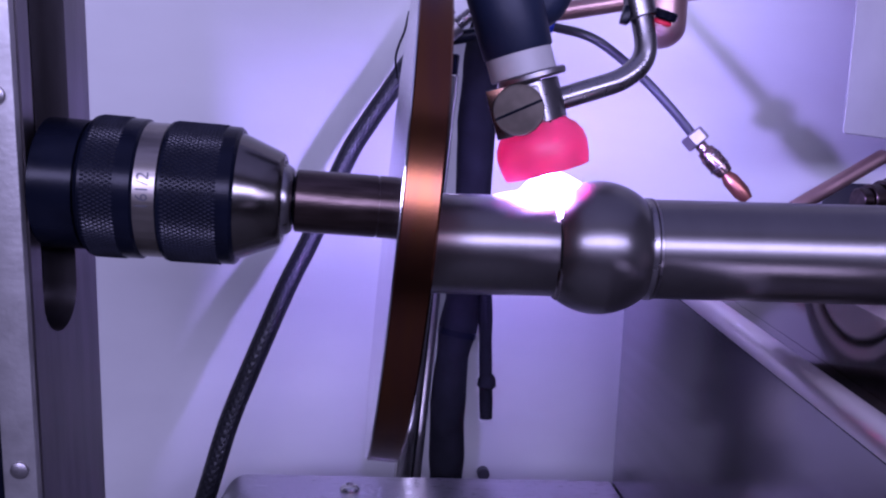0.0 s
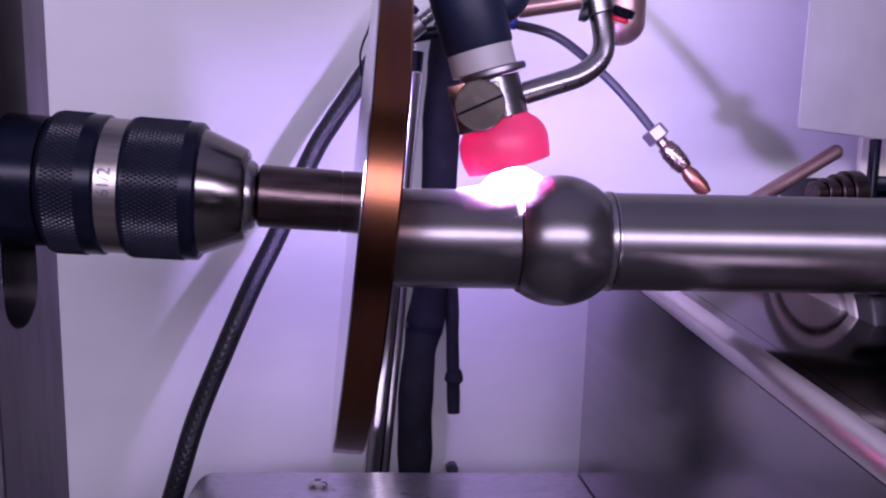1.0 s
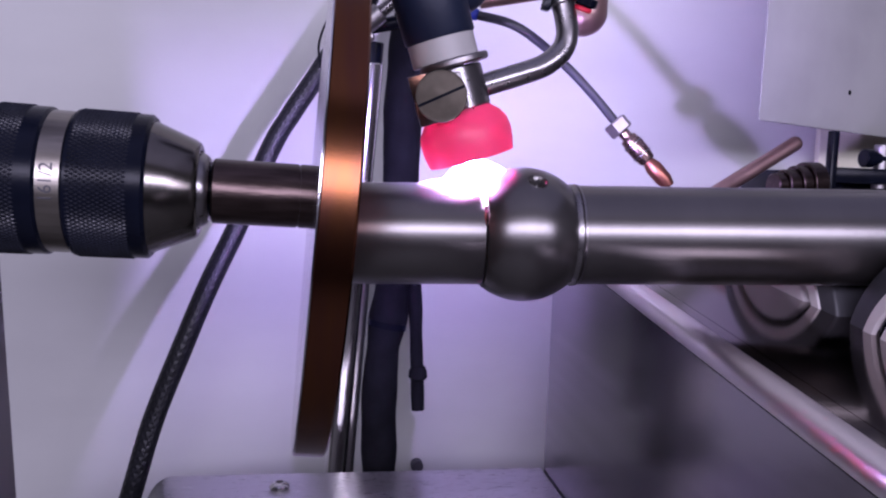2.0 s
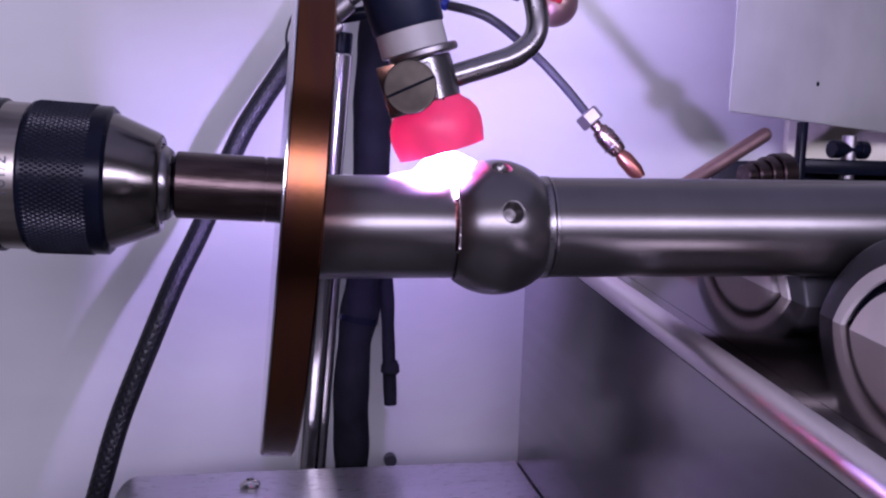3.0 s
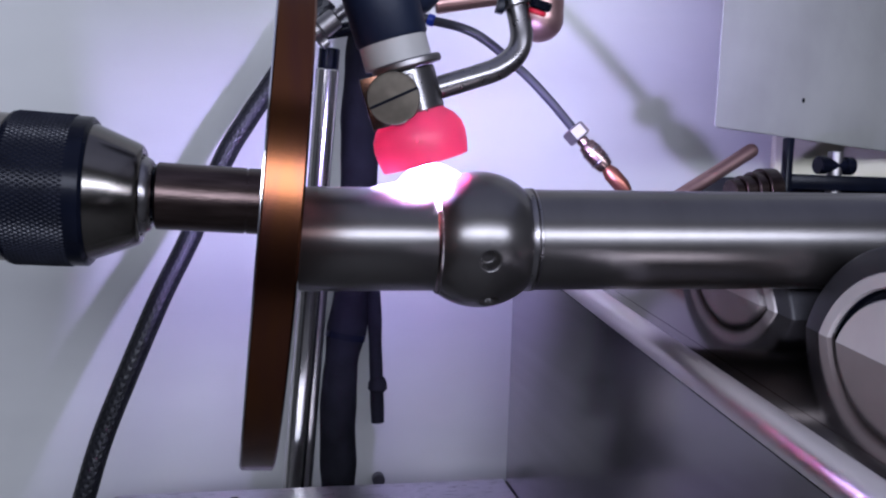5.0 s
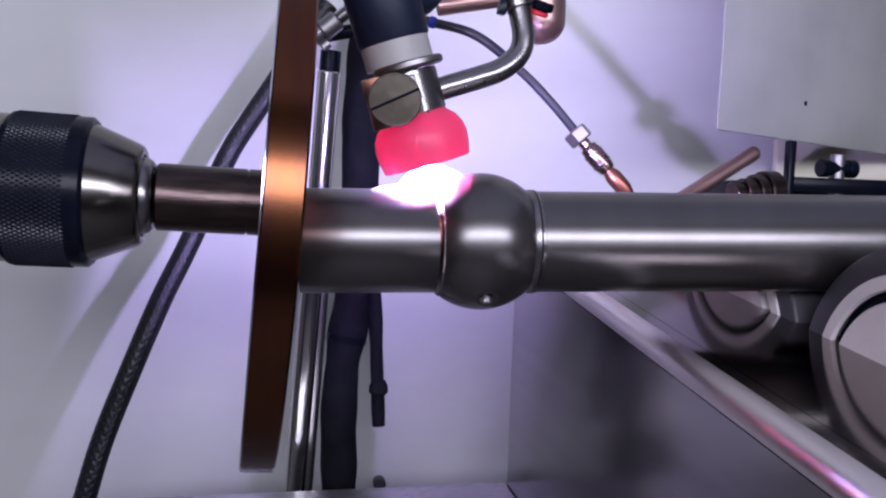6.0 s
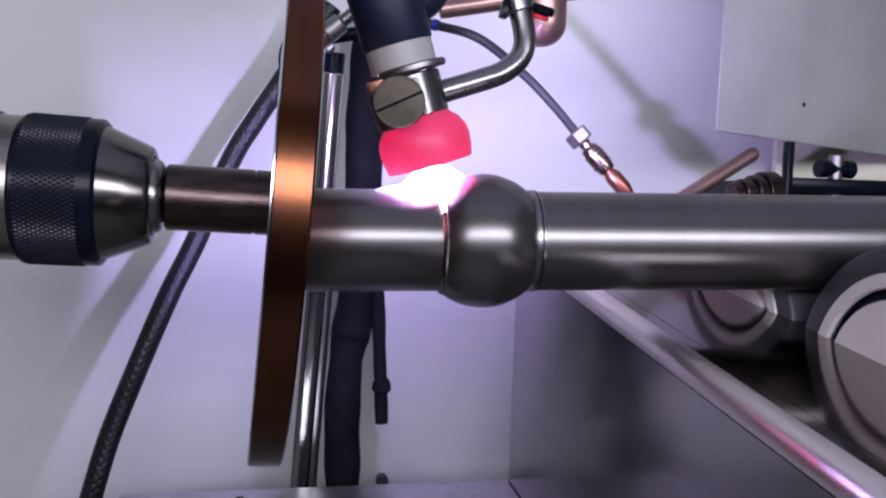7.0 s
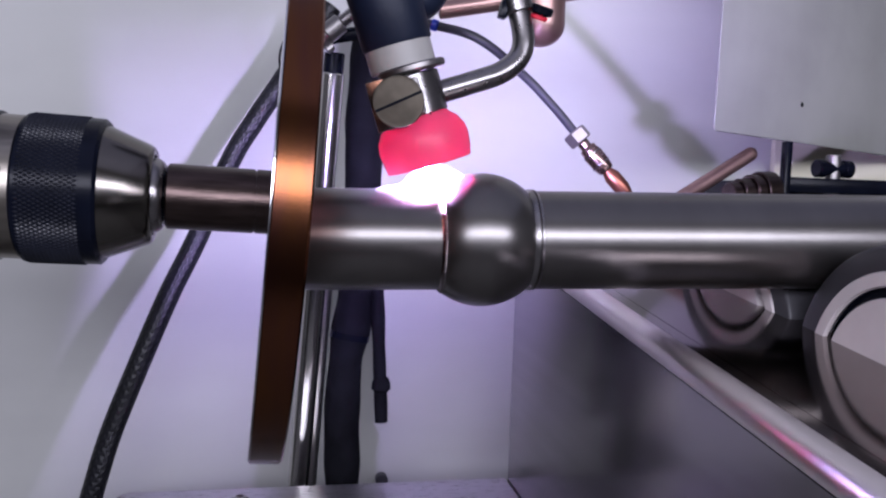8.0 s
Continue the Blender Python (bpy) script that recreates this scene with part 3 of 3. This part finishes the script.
def braided_cable(pts, r):
    """A cable whose woven jacket stands up in two sets of crossing strands."""
    o = Vector(pts[0])
    t = thing("black_cable", Matrix.Translation(o), "thick black braided cable hanging in a curve", "cable")
    line = spline([Vector(p) - o for p in pts], 60)
    bm = bmesh.new()
    side, rings, run, seg = Vector((0.3, 1, 0.2)), [], 0.0, 72
    for k, q in enumerate(line):
        way = (line[min(k + 1, len(line) - 1)] - line[max(k - 1, 0)]).normalized()
        side = (side - way * side.dot(way)).normalized()
        up = way.cross(side)
        run += (q - line[k - 1]).length if k else 0
        ring = []
        for j in range(seg):
            a = 2 * math.pi * j / seg
            weave = max(math.sin(9 * a + run * 1250), math.sin(9 * a - run * 1250))
            ring.append(bm.verts.new(q + (r + 0.0002 * weave) * (side * math.cos(a) + up * math.sin(a))))
        rings.append(ring)
    for a, b in zip(rings, rings[1:]):
        for j in range(seg):
            i = (j + 1) % seg
            bm.faces.new((a[j], a[i], b[i], b[j]))
    bmesh.ops.recalc_face_normals(bm, faces=bm.faces)
    part("sheath", bm, BRAID, t, smooth=70)
    return t


braided_cable([(-0.035, 0.217, 0.322), (-0.0535, 0.219, 0.293), (-0.0699, 0.2205, 0.267), (-0.0825, 0.2205, 0.2472), (-0.0961, 0.2195, 0.2230), (-0.1149, 0.2070, 0.1741), (-0.1298, 0.1960, 0.1399), (-0.1448, 0.1880, 0.1009), (-0.1605, 0.1840, 0.0584), (-0.1703, 0.18, 0.0222), (-0.1794, 0.18, -0.0118)], 0.0062)
cable("black_hose", [(-0.004, 0.222, 0.33), (-0.0120, 0.2145, 0.2773), (-0.0139, 0.2068, 0.1765), (-0.0183, 0.2036, 0.126), (-0.0224, 0.2021, 0.0971), (-0.0240, 0.2020, 0.06), (-0.0228, 0.204, 0.0172), (-0.023, 0.206, -0.05)], 0.0115, "thick black hose hanging beside a guide rod", ties=(0.50,), lumps=0.22)
cable("thin_wire", [(-0.0596, 0.2004, 0.3145), (-0.0619, 0.1993, 0.3022), (-0.0651, 0.1987, 0.2934), (-0.0668, 0.1979, 0.2846), (-0.0653, 0.1966, 0.2725)], 0.0007, "thin dark wire hanging beside a black cable")
cable("thin_hose", [(-0.006, 0.203, 0.20), (-0.0033, 0.2, 0.142), (-0.0012, 0.1975, 0.0978), (0.0009, 0.1965, 0.0583)], 0.0042, "short black hose end with tape", lumps=0.2)
tape = tagged(part("tape_wrap", turned([(-0.004, 0.0044), (-0.002, 0.0062), (0.002, 0.0058), (0.005, 0.0044)], 24), RUBBER, at=pose(0.0002, 0.197, 0.082)), "lump of black tape round a hose end", "tape")


def guide_rod():
    a, b = Vector((-0.0532, 0.2035, -0.02)), Vector((-0.0354, 0.1764, 0.2745))
    t = thing("guide_rod", along(a, b), "polished steel guide rod with black cap", "rod", "steel rods behind the disc")
    L = (b - a).length
    part("shaft", rod(0.0066, 0, L, 48), POLISHED, t)
    part("cap", rod(0.0060, L, L + 0.012, 32), BLACK, t, "black end cap")
    a, b = Vector((-0.0455, 0.2075, -0.02)), Vector((-0.0344, 0.191, 0.1841))
    t = thing("guide_rod", along(a, b), "slim steel rod beside a guide rod", "rod", "steel rods behind the disc")
    part("shaft", rod(0.0042, 0, (b - a).length, 32), STEEL, t)


guide_rod()


def gland():
    t = thing("cable_clamp", along((-0.0425, 0.145, 0.2895), (-0.0321, 0.144, 0.2985)), "dark steel clamp with knurled wheel and fine thread", "clamp")
    wheel = [(-0.0035, 0), (-0.0035, 0.0078), (-0.0028, 0.0086), (0.0012, 0.0086), (0.0018, 0.0078), (0.0018, 0)]
    part("wheel", turned(wheel, 64), DARKSTEEL, t, "small knurled steel wheel")
    bm = bmesh.new()
    for k in range(44):
        a = 2 * math.pi * k / 44
        m = Matrix.Rotation(a, 4, "Z")
        q = [bm.verts.new(m @ Vector(v)) for v in ((0.0085, -0.0004, -0.0030), (0.0085, 0.0004, -0.0030), (0.0091, 0, -0.0027), (0.0085, -0.0004, 0.0012), (0.0085, 0.0004, 0.0012), (0.0091, 0, 0.0009))]
        for f in ((0, 2, 5, 3), (2, 1, 4, 5), (0, 1, 2), (3, 5, 4)):
            bm.faces.new([q[i] for i in f])
    bmesh.ops.recalc_face_normals(bm, faces=bm.faces)
    tagged(part("knurling", bm, DARKSTEEL, t, smooth=10), kind="stuff")
    part("body", rod(0.0056, 0.002, 0.0125, 32), DULL, t)
    part("spindle", rod(0.0030, 0.0125, 0.034, 24), DARKSTEEL, t)
    for k in range(7):
        part("thread_ridge", rod(0.0038, 0.0130 + k * 0.0016, 0.0139 + k * 0.0016, 24, c=0.0003), DARKSTEEL, t)
    bar = along((-0.044, 0.152, 0.2895), (-0.012, 0.151, 0.2965))
    part("cross_bar", rod(0.0038, 0, 0.045, 28, m=t.matrix_basis.inverted() @ bar), BLACK, t, "dark round bar")
    return t


gland()


# ---- right side ----
def roller(m):
    t = thing("support_roller", m, "white support roller with dark grey tyre and hub groove", "roller", "rollers under the tube")
    r = 0.0525
    ring, hub = 0.0432, 0.0338
    part("tyre", turned([(0.001, ring - 0.001), (0.0, ring), (0.0, r - 0.0015), (0.0005, r - 0.0005), (0.0015, r), (0.0275, r), (0.029, r - 0.0015), (0.029, ring)], 128, "x"), DARKP, t)
    part("ring", turned([(0.001, hub + 0.0038), (-0.0008, hub + 0.0042), (-0.0008, ring - 0.0006), (0.0, ring), (0.029, ring), (0.029, hub + 0.004)], 128, "x"), WHITEP, t)
    part("seal", turned([(0.003, hub - 0.001), (0.003, hub + 0.0045)], 128, "x"), BLACK, t)
    part("hub", turned([(-0.0008, 0), (-0.0008, hub - 0.0006), (0.0, hub), (0.028, hub), (0.028, 0)], 128, "x"), WHITEP, t)
    part("stamp", turned([(-0.0011, 0.0048), (-0.0012, 0.0050), (-0.0011, 0.0052), (-0.0009, 0.0050), (-0.0011, 0.0048)], 32, "x"), DARKP, t, at=pose(0, -0.0085, 0.0065))
    return t


ROLL = roller(pose(0.146, -0.0635, 0.143, 0, 0, 0))
copy_thing(ROLL, pose(0.146, 0.0450, 0.147, 0, 0, 0))


def roller_stand():
    t = thing("roller_stand", pose(0.166, 0.02, 0.14), "black bearing block between the rollers", "bearing block")
    part("block", box(0, 0.12, -0.075, 0.2, -0.03, 0.0285, 0.002), BLACK, t)
    for y in (-0.0835, 0.025):
        part("axle", rod(0.006, -0.02, 0.01, 32, "x"), DULL, t, at=pose(0, y, 0.004))
    return t


roller_stand()

stud = tagged(part("wall_stud", rod(0.0048, 0, 0.008, 32, "y"), DARKP, at=pose(0.0145, 0.2955, -0.0195)), "dark round rubber stud on the white wall", "stud")


def grey_box():
    t = thing("grey_housing", x_along((0.183, 0.129, 0.247), (0.31, 0.190, 0.2445)), "grey enamelled machine housing with small holes", "housing")
    bm = bmesh.new()
    foot = [(0.0, 0.0), (0.26, 0.0), (0.34, 0.06), (0.105, 0.06)]
    lo, hi = [bm.verts.new((x, y, 0.7 * y)) for x, y in foot], [bm.verts.new((x, y, 0.2)) for x, y in foot]
    bm.faces.new(lo[::-1])
    bm.faces.new(hi)
    for k in range(4):
        bm.faces.new((lo[k], lo[(k + 1) % 4], hi[(k + 1) % 4], hi[k]))
    bmesh.ops.bevel(bm, geom=bm.edges[:], offset=0.0025, segments=3, affect="EDGES", profile=0.5)
    part("shell", bm, GREY, t)
    part("hole", rod(0.0016, -0.0004, 0.003, 16, "y", 0.0002), BLACK, t, at=pose(0.094, 0, 0.026))
    return t


grey_box()


def lever():
    a, b = Vector((0.1831, 0.1626, 0.2083)), Vector((0.2324, 0.1688, 0.2376))
    t = thing("clamp_lever", along(a, b), "round steel clamping lever with rounded tip, coloured for reflected red glow", "lever")
    L = (b - a).length
    # copper colour stands for the red cup's glow reflected in the steel
    part("bar", turned([(-0.008, 0), (-0.008, 0.0046), (L - 0.002, 0.0046), (L, 0.0046)] + [(L + 0.0046 * math.sin(radians(k)), 0.0046 * math.cos(radians(k))) for k in range(15, 91, 15)], 28), CU_AND_GLOW, t)
    return t


lever()


def spindle_nut():
    t = thing("threaded_spindle", x_along((0.185, 0.112, 0.2115), (0.22, 0.115, 0.2135)), "dark steel spindle with stepped collars", "spindle")
    for k, (h0, h1, r) in enumerate(((0, 0.006, 0.0066), (0.006, 0.013, 0.0085), (0.013, 0.019, 0.0105), (0.019, 0.028, 0.0122))):
        part("collar", rod(r, h0, h1, 40, "x"), PINM, t)
    return t


spindle_nut()


def post_and_rail():
    t = thing("slide_rail", pose(0.246, 0.15, 0.205), "black slide rail with upright post", "rail")
    part("post", box(-0.0022, 0.0022, -0.003, 0.003, -0.06, 0.0405, 0.0006), BLACK, t)
    part("bar", box(0.0024, 0.25, 0.0, 0.02, 0.009, 0.0185, 0.001), BLACK, t)
    # mostly hidden block, added to darken what the top sheet mirrors
    part("dark_block", box(0.0024, 0.25, 0.0225, 0.11, -0.06, 0.0165, 0.001), BLACK, t, "dark block added behind the rail")
    k = thing("star_knob", pose(0.2853, 0.158, 0.2299), "black clamping knob under the grey housing", "knob")
    part("stem", rod(0.0045, -0.019, 0.009, 24), DULL, k)
    part("cross_bar", rod(0.0046, -0.010, 0.010, 24, "x"), BLACK, k)
    for x in (-0.0095, 0.0095):
        part("grip", rod(0.0058, -0.003, 0.003, 24, "x", m=Matrix.Translation((x, 0, 0))), BLACK, k)
    p = thing("cream_cover", pose(0.33, 0.262, 0.24), "cream painted cover panel behind the rail", "panel")
    part("sheet", box(-0.018, 0.2, 0, 0.006, -0.06, 0.05, 0.001), CREAM, p)


post_and_rail()


# ---- what moves ----
def motions():
    walk(TUBE_THING, [(k * 0.5, TUBE @ Matrix.Rotation(radians(38 * k * 0.5), 4, "X")) for k in range(17)])


motions()
